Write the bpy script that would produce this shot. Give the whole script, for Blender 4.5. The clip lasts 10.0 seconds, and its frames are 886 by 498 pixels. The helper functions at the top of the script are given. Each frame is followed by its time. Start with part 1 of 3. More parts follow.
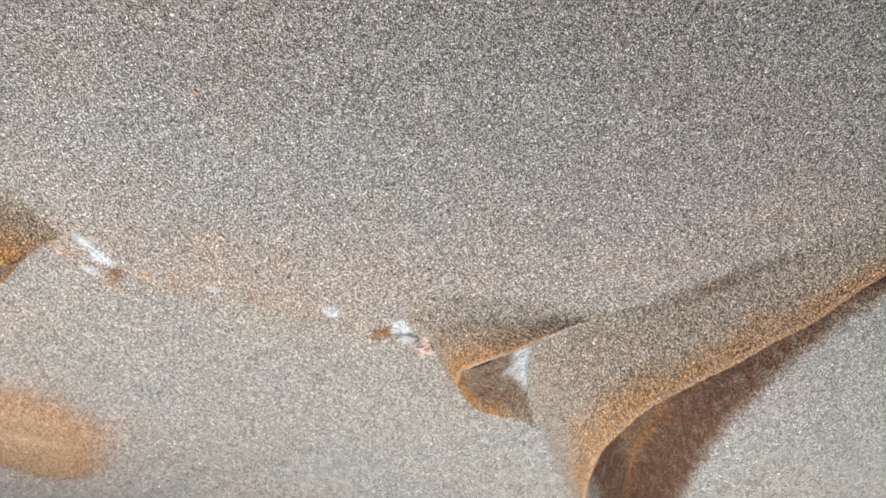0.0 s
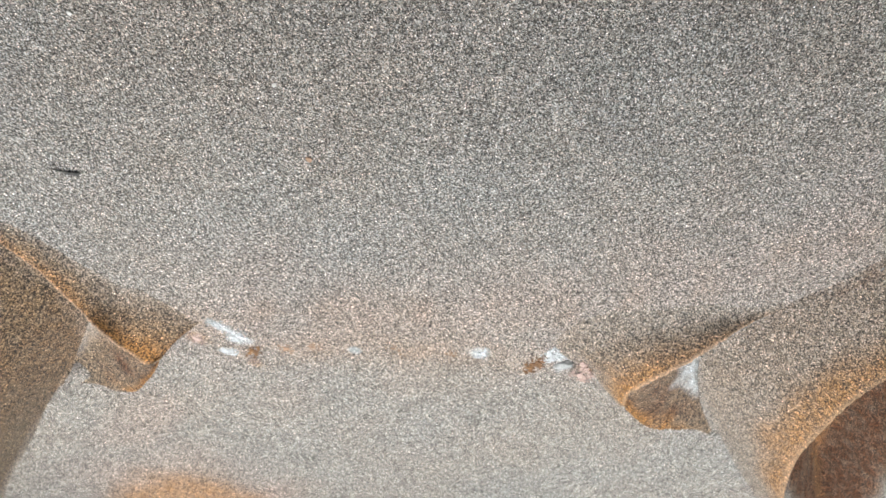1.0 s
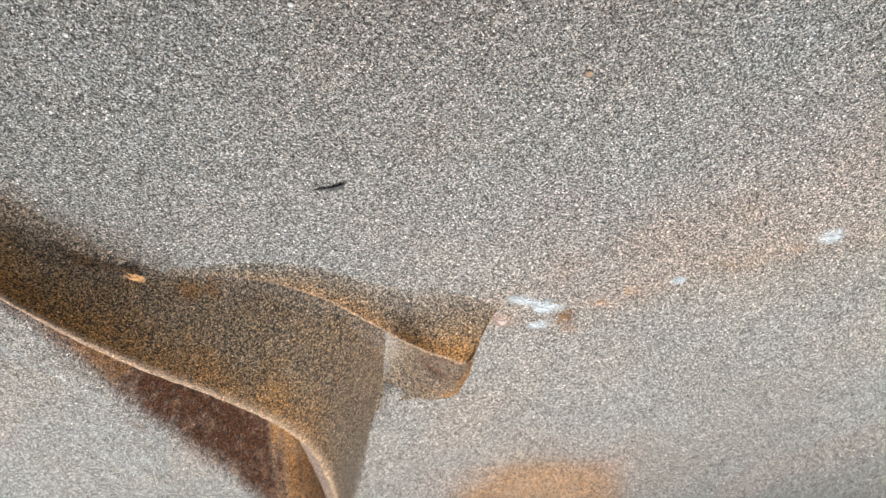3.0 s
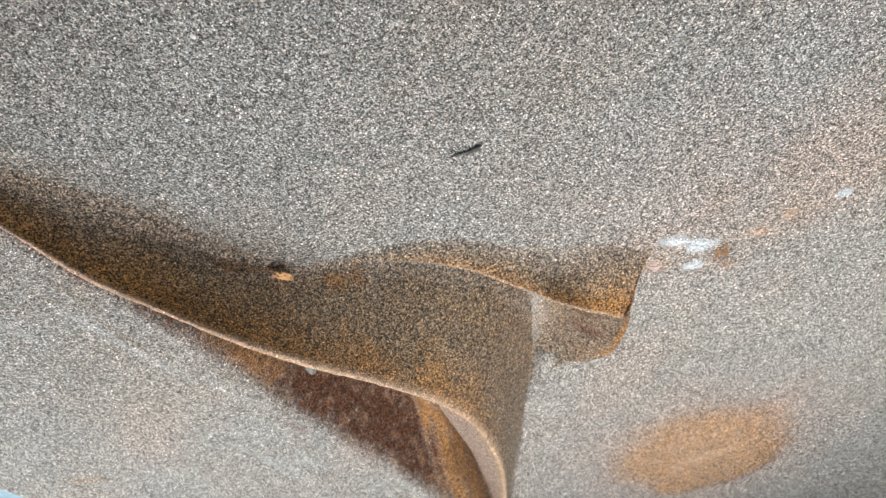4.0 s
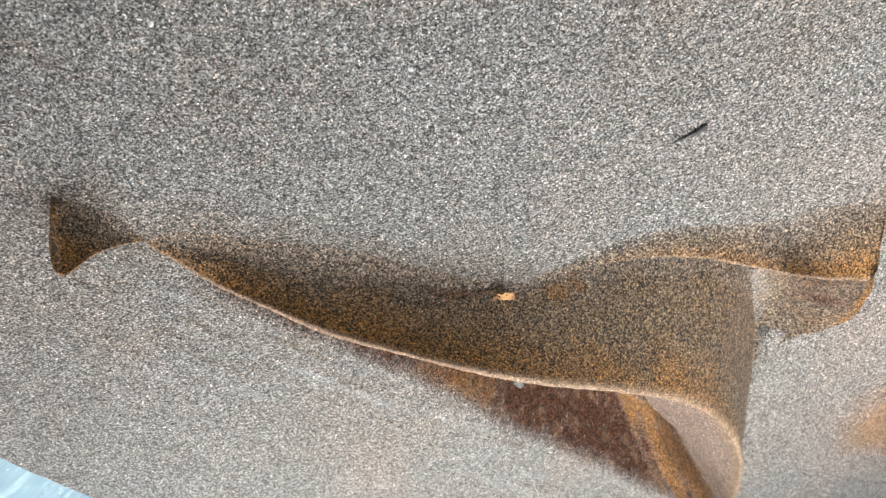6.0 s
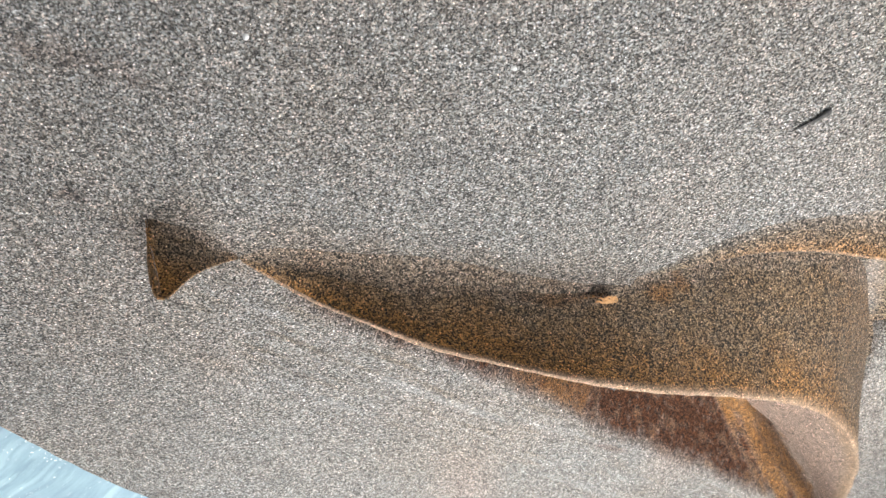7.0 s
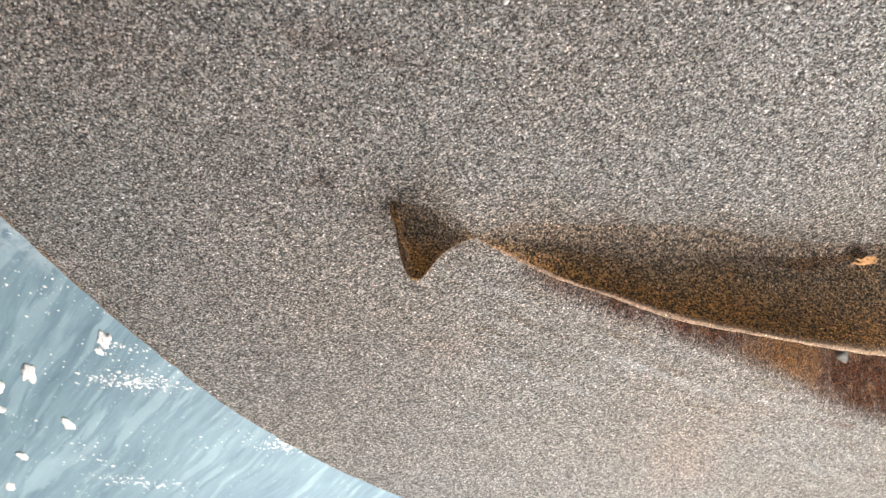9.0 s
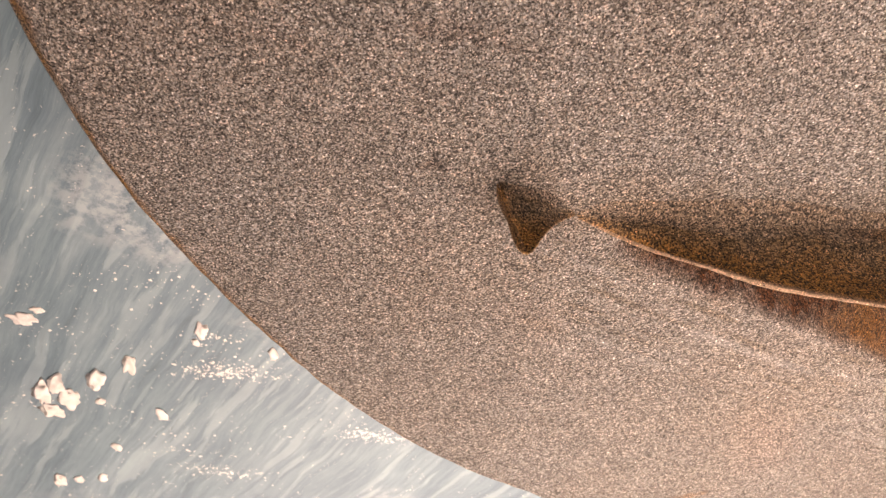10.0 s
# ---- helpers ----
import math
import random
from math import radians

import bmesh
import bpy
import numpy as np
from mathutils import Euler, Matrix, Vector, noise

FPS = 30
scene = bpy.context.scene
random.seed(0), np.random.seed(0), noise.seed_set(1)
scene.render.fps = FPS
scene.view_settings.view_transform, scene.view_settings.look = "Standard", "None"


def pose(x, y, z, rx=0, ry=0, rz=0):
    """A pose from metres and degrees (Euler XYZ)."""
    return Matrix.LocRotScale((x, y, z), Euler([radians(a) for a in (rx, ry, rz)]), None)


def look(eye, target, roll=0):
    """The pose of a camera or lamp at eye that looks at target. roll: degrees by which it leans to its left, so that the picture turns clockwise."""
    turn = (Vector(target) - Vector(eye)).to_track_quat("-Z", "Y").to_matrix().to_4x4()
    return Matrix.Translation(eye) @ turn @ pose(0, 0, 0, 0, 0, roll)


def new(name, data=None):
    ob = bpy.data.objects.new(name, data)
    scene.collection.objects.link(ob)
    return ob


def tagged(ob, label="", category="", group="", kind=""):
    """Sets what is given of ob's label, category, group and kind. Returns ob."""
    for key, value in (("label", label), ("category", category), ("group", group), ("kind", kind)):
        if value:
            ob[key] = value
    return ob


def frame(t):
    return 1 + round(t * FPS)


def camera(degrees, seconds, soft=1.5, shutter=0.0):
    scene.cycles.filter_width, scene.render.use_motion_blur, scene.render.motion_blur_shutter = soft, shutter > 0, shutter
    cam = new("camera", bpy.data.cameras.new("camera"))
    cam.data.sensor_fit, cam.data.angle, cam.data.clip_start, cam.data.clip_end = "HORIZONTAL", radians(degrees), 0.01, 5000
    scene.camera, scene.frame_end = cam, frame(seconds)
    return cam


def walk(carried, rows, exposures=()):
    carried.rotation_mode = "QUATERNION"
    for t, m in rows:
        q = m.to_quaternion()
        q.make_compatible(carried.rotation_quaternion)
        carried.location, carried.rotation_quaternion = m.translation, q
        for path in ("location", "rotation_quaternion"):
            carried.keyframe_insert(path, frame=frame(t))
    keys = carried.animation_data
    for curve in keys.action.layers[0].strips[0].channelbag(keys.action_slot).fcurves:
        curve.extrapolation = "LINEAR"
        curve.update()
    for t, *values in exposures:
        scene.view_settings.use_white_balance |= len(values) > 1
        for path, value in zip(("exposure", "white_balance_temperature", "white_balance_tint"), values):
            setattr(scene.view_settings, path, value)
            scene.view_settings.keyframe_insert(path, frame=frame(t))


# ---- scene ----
cam = camera(60.8, 10.0, soft=1.25)
# a close lens: sharp at a hand's width, softer beyond
cam.data.dof.use_dof, cam.data.dof.focus_distance, cam.data.dof.aperture_fstop = True, 0.13, 48.0
PATH = [
    (0, (0.00739, 0.14921, 0.17811), (0.10983, 0.06369, 0.02913), -175.93),
    (0.5, (0.00240, 0.14585, 0.17100), (0.09909, 0.05143, 0.02357), -178.26),
    (1, (-0.00067, 0.13841, 0.16036), (0.08784, 0.03436, 0.01428), -179.06),
    (1.5, (-0.00280, 0.13086, 0.15699), (0.07568, 0.01668, 0.01276), -179.15),
    (2, (-0.00662, 0.12237, 0.15585), (0.06483, 0.00042, 0.01435), 178.75),
    (2.5, (-0.01052, 0.11352, 0.14860), (0.05219, -0.01572, 0.00944), 176.87),
    (2.7, (-0.01202, 0.11110, 0.14534), (0.04696, -0.02061, 0.00688), 176.24),
    (3.8, (-0.02212, 0.09828, 0.13967), (0.01503, -0.04266, 0.00271), 172.53),
    (4, (-0.02497, 0.09698, 0.14040), (0.00776, -0.04525, 0.00365), 172.13),
    (4.5, (-0.03039, 0.09461, 0.13796), (-0.00657, -0.04997, 0.00185), 171.16),
    (5, (-0.03855, 0.09532, 0.13114), (-0.02112, -0.04900, -0.00621), 170.02),
    (5.2, (-0.04235, 0.09399, 0.13038), (-0.02568, -0.04945, -0.00799), 169.04),
    (6.3, (-0.05030, 0.09402, 0.12846), (-0.04559, -0.05141, -0.00876), 169.33),
    (6.5, (-0.05183, 0.09377, 0.12705), (-0.04969, -0.05186, -0.01001), 169.54),
    (7, (-0.05677, 0.09252, 0.12182), (-0.06179, -0.05274, -0.01556), 170.29),
    (7.5, (-0.05974, 0.09132, 0.11933), (-0.07301, -0.05344, -0.01803), 171.66),
    (8, (-0.06565, 0.09062, 0.11774), (-0.08688, -0.05369, -0.01909), 172.86),
    (8.5, (-0.07074, 0.08997, 0.11847), (-0.09995, -0.05263, -0.01869), 174.29),
    (9, (-0.07727, 0.09214, 0.11911), (-0.11296, -0.04780, -0.01925), 175.47),
    (9.5, (-0.08320, 0.09479, 0.12473), (-0.12287, -0.04263, -0.01506), 175.96),
    (10, (-0.08908, 0.09847, 0.12800), (-0.13142, -0.03723, -0.01269), 176.27),
]
EXPOSURES = [(0.0, 0.04, 6400, 9), (1.5, -0.02, 6330, 8), (2.5, -0.02, 6300, 8), (4.0, 0.0, 6300, 8), (5.2, 0.05, 6300, 8), (7.0, 0.17, 6400, 10), (8.5, 0.24, 6600, 11), (9.0, 0.14, 6800, 13), (9.3, 0.05, 7650, 22), (9.5, -0.01, 9150, 33), (10.0, -0.01, 9450, 36)]
walk(cam, [(t, look(eye, target, roll)) for t, eye, target, roll in PATH], EXPOSURES)

# ---- light: sky, and three added area lamps whose sources are unseen ----
world = bpy.data.worlds.new("sky")
scene.world = world
world.use_nodes = True
wn = world.node_tree
sky = wn.nodes.new("ShaderNodeTexSky")
sky.sky_type, sky.sun_disc, sky.sun_elevation, sky.sun_rotation = "NISHITA", False, radians(35), radians(180)
wn.links.new(sky.outputs[0], wn.nodes["Background"].inputs[0])
wn.nodes["Background"].inputs[1].default_value = 0.1

OPEN_X, OPEN_Z0, OPEN_Z1, WALL_Y = 1.0, 0.55, 2.4, -1.2


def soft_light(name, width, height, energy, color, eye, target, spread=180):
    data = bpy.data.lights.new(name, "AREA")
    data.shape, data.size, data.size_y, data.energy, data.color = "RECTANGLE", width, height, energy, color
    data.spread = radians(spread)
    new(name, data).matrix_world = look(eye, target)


# wide unseen lamp, added low beyond the stone to set the brightness falloff
soft_light("added_key_light", 1.34, 0.115, 3.14, (0.98, 0.985, 0.96), (-0.123, -0.21, 0.292), (-0.157, -0.152, 0.03), 92)
# assumed daylight in the south opening; the north one is added fill
soft_light("added_opening_light", 2 * OPEN_X, OPEN_Z1 - OPEN_Z0, 18.0, (0.9, 0.96, 1.0), (0, WALL_Y - 0.05, (OPEN_Z0 + OPEN_Z1) / 2), (0, 0, (OPEN_Z0 + OPEN_Z1) / 2))
soft_light("added_opening_light", 2 * OPEN_X, OPEN_Z1 - OPEN_Z0, 4.0, (0.95, 0.97, 1.0), (0, 2.05, (OPEN_Z0 + OPEN_Z1) / 2), (0, 0, (OPEN_Z0 + OPEN_Z1) / 2))

# ---- units: the stone is laid out in finger-widths of 2 cm, its top at height 0 ----
U, TOP = 0.02, 1.6


def to_world(p):
    p = np.asarray(p, float)
    return (p + (0, 0, TOP)) * U


# ---- materials ----
class Nodes:
    """A small help to write node materials in one line a node."""

    def __init__(self, name):
        self.mat = bpy.data.materials.new(name)
        self.mat.use_nodes = True
        self.tree = self.mat.node_tree
        self.bsdf = self.tree.nodes["Principled BSDF"]

    def add(self, kind, inputs=(), **settings):
        n = self.tree.nodes.new(kind)
        for k, v in settings.items():
            setattr(n, k, v)
        for k, v in dict(inputs).items():
            self.put(n.inputs[k], v)
        return n

    def put(self, socket, v):
        if isinstance(v, bpy.types.NodeSocket):
            self.tree.links.new(v, socket)
        else:
            socket.default_value = v

    def coords(self):
        return self.add("ShaderNodeTexCoord").outputs["Object"]

    def noise(self, vector, scale, detail=2.0, rough=0.5, out="Fac"):
        return self.add("ShaderNodeTexNoise", {"Vector": vector, "Scale": scale, "Detail": detail, "Roughness": rough}).outputs[out]

    def cells(self, vector, scale, out="Color"):
        return self.add("ShaderNodeTexVoronoi", {"Vector": vector, "Scale": scale}).outputs[out]

    def math(self, op, a, b=0.0, clamp=False):
        return self.add("ShaderNodeMath", {0: a, 1: b}, operation=op, use_clamp=clamp).outputs[0]

    def ramp(self, fac, stops):
        n = self.add("ShaderNodeValToRGB", {"Fac": fac})
        while len(n.color_ramp.elements) < len(stops):
            n.color_ramp.elements.new(0.5)
        for e, (at, c) in zip(n.color_ramp.elements, stops):
            e.position, e.color = at, (*c, 1)
        return n.outputs["Color"]

    def mix(self, fac, a, b, blend="MIX"):
        n = self.add("ShaderNodeMix", data_type="RGBA", blend_type=blend)
        for k, v in ((0, fac), (6, a), (7, b)):
            self.put(n.inputs[k], (*v, 1) if isinstance(v, tuple) else v)
        return n.outputs[2]

    def span(self, v, a0, a1, b0=0.0, b1=1.0):
        return self.add("ShaderNodeMapRange", {0: v, 1: a0, 2: a1, 3: b0, 4: b1}).outputs[0]

    def attribute(self, name):
        return self.add("ShaderNodeAttribute", attribute_name=name).outputs["Fac"]

    def bump(self, height, strength, distance, normal=None):
        n = self.add("ShaderNodeBump", {"Height": height, "Strength": strength, "Distance": distance})
        if normal is not None:
            self.put(n.inputs["Normal"], normal)
        return n.outputs["Normal"]

    def done(self, color, rough, normal=None, spec=0.3):
        self.put(self.bsdf.inputs["Base Color"], color)
        self.put(self.bsdf.inputs["Roughness"], rough)
        self.bsdf.inputs["Specular IOR Level"].default_value = spec
        if normal is not None:
            self.put(self.bsdf.inputs["Normal"], normal)
        return self.mat


def sandstone():
    m = Nodes("sandstone")
    co = m.coords()
    cell = m.add("ShaderNodeSeparateColor", {0: m.cells(co, 4100.0)}).outputs
    fine = m.noise(co, 6500.0, 2.0, 0.6)
    coarse = m.add("ShaderNodeSeparateColor", {0: m.cells(co, 2500.0)}).outputs
    value = m.math("ADD", m.math("ADD", m.math("MULTIPLY", cell[0], 0.56), m.math("MULTIPLY", coarse[0], 0.24)), m.math("MULTIPLY", fine, 0.25))
    grain = m.ramp(value, [(0.19, (0.025, 0.024, 0.022)), (0.35, (0.10, 0.095, 0.089)), (0.53, (0.252, 0.24, 0.227)), (0.71, (0.46, 0.44, 0.42)), (0.87, (0.86, 0.84, 0.82))])
    hue = m.ramp(cell[1], [(0.0, (0.93, 0.98, 1.03)), (0.5, (1.0, 0.985, 0.96)), (1.0, (1.075, 0.955, 0.88))])
    color = m.mix(1.0, grain, hue, "MULTIPLY")
    broad = m.noise(co, 22.0, 4.0, 0.55)
    color = m.mix(m.span(broad, 0.35, 0.7), color, m.mix(1.0, color, (1.06, 0.985, 0.925), "MULTIPLY"))
    mid = m.noise(co, 120.0, 3.0, 0.6)
    color = m.mix(1.0, color, m.ramp(mid, [(0.3, (0.92, 0.92, 0.92)), (0.7, (1.06, 1.06, 1.06))]), "MULTIPLY")
    light = m.math("MULTIPLY", m.math("POWER", m.span(value, 0.14, 0.92), 1.9), 3.5)
    patch = m.noise(co, 420.0, 3.0, 0.65)
    # warm veil, rust, brown iron stain with painted shade, pale rims painted as lit
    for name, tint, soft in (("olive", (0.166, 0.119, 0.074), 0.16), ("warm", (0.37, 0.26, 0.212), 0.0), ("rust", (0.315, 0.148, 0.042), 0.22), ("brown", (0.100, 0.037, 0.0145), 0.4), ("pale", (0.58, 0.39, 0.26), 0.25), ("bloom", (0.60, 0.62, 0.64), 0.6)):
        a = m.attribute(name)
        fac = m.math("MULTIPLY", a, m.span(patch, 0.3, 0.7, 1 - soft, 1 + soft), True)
        # pale rims and crusts show less grain
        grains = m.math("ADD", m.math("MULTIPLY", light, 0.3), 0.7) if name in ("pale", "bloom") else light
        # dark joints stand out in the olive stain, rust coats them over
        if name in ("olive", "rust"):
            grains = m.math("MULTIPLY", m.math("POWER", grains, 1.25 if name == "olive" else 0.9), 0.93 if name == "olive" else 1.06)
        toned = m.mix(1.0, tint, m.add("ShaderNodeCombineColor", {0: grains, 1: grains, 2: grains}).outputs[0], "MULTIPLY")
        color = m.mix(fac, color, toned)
    # scattered dark pits, and glints of quartz faces painted as brighter dots
    for scale, edge, tint in ((2600.0, 0.12, (0.22, 0.2, 0.2)), (1300.0, 0.03, (0.4, 0.38, 0.36)), (2800.0, 0.07, (2.6, 2.6, 2.6))):
        v = m.add("ShaderNodeTexVoronoi", {"Vector": co, "Scale": scale})
        pick = m.math("LESS_THAN", m.add("ShaderNodeSeparateColor", {0: v.outputs["Color"]}).outputs[0], edge)
        dot = m.math("MULTIPLY", pick, m.span(v.outputs["Distance"], 0.3, 0.5, 1.0, 0.0))
        color = m.mix(dot, color, m.mix(1.0, color, tint, "MULTIPLY"))
    rough = m.math("MAXIMUM", m.span(cell[2], 0.0, 1.0, 0.75, 0.42), m.math("MULTIPLY", m.attribute("brown"), 0.95))
    n = m.bump(m.math("ADD", m.math("MULTIPLY", cell[0], 0.5), fine), 1.0, 0.0007)
    n = m.bump(mid, 0.25, 0.002, n)
    return m.done(color, rough, n, 0.35)


def painted_floor():
    m = Nodes("painted_floor")
    co = m.coords()
    # brushed strokes along one way, pale wash over blue-grey
    wob = m.add("ShaderNodeMix", {0: 0.008, 4: co, 5: m.noise(co, 25.0, 3.0, 0.5, "Color")}, data_type="VECTOR").outputs[1]
    turn = m.add("ShaderNodeMapping", {"Vector": wob, "Rotation": (0, 0, radians(35)), "Scale": (1.0, 0.09, 1.0)}, vector_type="TEXTURE").outputs[0]
    streak = m.math("ADD", m.math("MULTIPLY", m.noise(turn, 14.0, 6.0, 0.68), 0.6), m.math("MULTIPLY", m.noise(turn, 60.0, 6.0, 0.75), 0.4))
    color = m.ramp(streak, [(0.34, (0.075, 0.125, 0.155)), (0.475, (0.125, 0.195, 0.232)), (0.57, (0.168, 0.245, 0.282)), (0.72, (0.25, 0.335, 0.37))])
    bristle = m.noise(turn, 150.0, 4.0, 0.7)
    stroke = m.math("ADD", m.noise(turn, 15.0, 2.5, 0.55), m.math("MULTIPLY", bristle, 0.16))
    wash = m.math("MULTIPLY", m.span(stroke, 0.625, 0.665), m.span(m.noise(co, 18.0, 4.0, 0.6), 0.35, 0.55, 0.1, 0.5), True)
    color = m.mix(wash, color, (0.28, 0.375, 0.405))
    scrape = m.math("MULTIPLY", m.span(m.noise(co, 13.0, 2.0, 0.5), 0.58, 0.68), m.span(m.noise(co, 210.0, 5.0, 0.7), 0.44, 0.56), True)
    color = m.mix(m.math("MULTIPLY", scrape, 0.75), color, (0.40, 0.455, 0.475))
    crumbs = m.math("MULTIPLY", m.span(m.noise(co, 800.0, 3.0, 0.65), 0.62, 0.67), m.span(m.noise(turn, 45.0, 3.0, 0.6), 0.52, 0.64), True)
    color = m.mix(crumbs, color, (0.78, 0.74, 0.70))
    cloud = m.noise(co, 30.0, 4.0, 0.6)
    color = m.mix(1.0, color, m.ramp(cloud, [(0.3, (0.84, 0.85, 0.87)), (0.7, (1.1, 1.09, 1.07))]), "MULTIPLY")
    n = m.bump(m.math("ADD", m.math("ADD", streak, m.math("MULTIPLY", wash, 0.3)), m.math("MULTIPLY", crumbs, 0.8)), 0.12, 0.001)
    return m.done(color, m.span(streak, 0.3, 0.7, 0.35, 0.6), n, 0.5)


def plaster(name, tone):
    m = Nodes(name)
    co = m.coords()
    n1 = m.noise(co, 3.0, 4.0)
    color = m.ramp(n1, [(0.3, tuple(v * 0.9 for v in tone)), (0.7, tone)])
    return m.done(color, 0.9, m.bump(m.noise(co, 90.0, 3.0), 0.2, 0.002))


def chip_paint():
    m = Nodes("chip_paint")
    co = m.coords()
    color = m.ramp(m.noise(co, 300.0, 3.0), [(0.3, (0.56, 0.53, 0.5)), (0.7, (0.76, 0.73, 0.7))])
    return m.done(color, 0.75, m.bump(m.noise(co, 900.0, 2.0), 0.4, 0.0006))


def crystal(name, a, b, rough=0.5):
    m = Nodes(name)
    co = m.coords()
    color = m.ramp(m.noise(co, 900.0, 3.0, 0.65), [(0.3, a), (0.7, b)])
    return m.done(color, rough, m.bump(m.noise(co, 1500.0, 2.0), 0.5, 0.0005), 0.4 if rough < 0.9 else 0.1)


def dark_wood():
    m = Nodes("dark_wood")
    co = m.coords()
    return m.done(m.ramp(m.noise(co, 1200.0, 2.0), [(0.3, (0.03, 0.028, 0.027)), (0.7, (0.09, 0.08, 0.075))]), 0.6)


STONE, FLOOR, CHIP = sandstone(), painted_floor(), chip_paint()
WALL, CEIL = plaster("wall_plaster", (0.72, 0.71, 0.69)), plaster("ceiling_plaster", (0.75, 0.75, 0.75))
WHITE = crystal("white_crust", (0.21, 0.215, 0.22), (0.4, 0.405, 0.41), 0.8)
RUST_CRUST = crystal("rust_crust", (0.22, 0.13, 0.08), (0.38, 0.25, 0.17), 0.8)
ORANGE_CRUST = crystal("orange_crust", (0.3, 0.13, 0.05), (0.6, 0.34, 0.15), 0.8)
DULL_GREY = crystal("dull_grey_pebble", (0.10, 0.095, 0.09), (0.2, 0.19, 0.18), 0.9)
PALE_GREY = crystal("pale_grey_pebble", (0.2, 0.2, 0.2), (0.34, 0.34, 0.33))
ORANGE = crystal("rust_nub", (0.05, 0.025, 0.012), (0.2, 0.1, 0.04), 0.8)
PINK = crystal("pink_grain", (0.24, 0.165, 0.14), (0.38, 0.28, 0.245), 0.8)
WOOD = dark_wood()


# ---- mesh helpers ----
def mesh_object(name, verts, faces, material, parent=None, label="", attributes=(), smooth=True):
    me = bpy.data.meshes.new(name)
    me.from_pydata([tuple(v) for v in verts], [], faces)
    me.materials.append(material)
    for key, values in dict(attributes).items():
        me.attributes.new(key, "FLOAT", "POINT").data.foreach_set("value", np.asarray(values, np.float32))
    me.shade_smooth() if smooth else me.shade_flat()
    ob = new(name, me)
    ob.parent = parent
    return tagged(ob, label)


def part(name, bm, material, parent=None, label=""):
    me = bpy.data.meshes.new(name)
    bm.to_mesh(me)
    bm.free()
    me.materials.append(material)
    ob = new(name, me)
    ob.parent = parent
    return tagged(ob, label)


def grid_faces(rows, cols):
    a = np.arange((rows - 1) * cols).reshape(rows - 1, cols)[:, :-1].ravel()
    return np.stack([a, a + 1, a + cols + 1, a + cols], 1).tolist()


def box(bm, x0, x1, y0, y1, z0, z1):
    m = Matrix.Translation(((x0 + x1) / 2, (y0 + y1) / 2, (z0 + z1) / 2)) @ Matrix.Diagonal((x1 - x0, y1 - y0, z1 - z0, 1))
    bmesh.ops.create_cube(bm, size=1, matrix=m)


def smooth_path(points, count):
    """A smooth curve (Catmull-Rom) through the points, evenly in their index."""
    p = np.asarray(points, float)
    p = np.vstack([2 * p[0] - p[1], p, 2 * p[-1] - p[-2]])
    s = np.linspace(0, len(p) - 3 - 1e-9, count)
    i, f = s.astype(int), (s % 1)[:, None]
    a, b, c, d = p[i], p[i + 1], p[i + 2], p[i + 3]
    return 0.5 * (2 * b + (c - a) * f + (2 * a - 5 * b + 4 * c - d) * f**2 + (3 * b - a - 3 * c + d) * f**3)


def step(x, a, b):
    t = np.clip((x - a) / (b - a), 0, 1)
    return t * t * (3 - 2 * t)


def inside_distance(x, y, polygon):
    """The distance to a polygon's outline: positive inside."""
    p = np.asarray(polygon, float)
    q = np.roll(p, -1, 0)
    best, inside = np.full(x.shape, 1e9), np.zeros(x.shape, bool)
    for (ax, ay), (bx, by) in zip(p, q):
        dx, dy = bx - ax, by - ay
        t = np.clip(((x - ax) * dx + (y - ay) * dy) / (dx * dx + dy * dy), 0, 1)
        best = np.minimum(best, np.hypot(x - ax - t * dx, y - ay - t * dy))
        if dy:
            inside ^= ((ay > y) != (by > y)) & (x < ax + (y - ay) * dx / dy)
    return np.where(inside, best, -best)


def line_distance(x, y, points):
    best = np.full(x.shape, 1e9)
    for (ax, ay), (bx, by) in zip(points, points[1:]):
        dx, dy = bx - ax, by - ay
        t = np.clip(((x - ax) * dx + (y - ay) * dy) / (dx * dx + dy * dy), 0, 1)
        best = np.minimum(best, np.hypot(x - ax - t * dx, y - ay - t * dy))
    return best


def ripple(x, y, size, seed):
    """Soft unevenness from -1 to 1 with swells of about that size."""
    rng = np.random.default_rng(seed)
    out = np.zeros(x.shape)
    for _ in range(9):
        a, k, f = rng.uniform(0, 2 * np.pi), rng.uniform(0.6, 1.7) * 2 * np.pi / size, rng.uniform(0, 2 * np.pi)
        out += np.sin(k * (x * np.cos(a) + y * np.sin(a)) + f)
    return out / 4.5


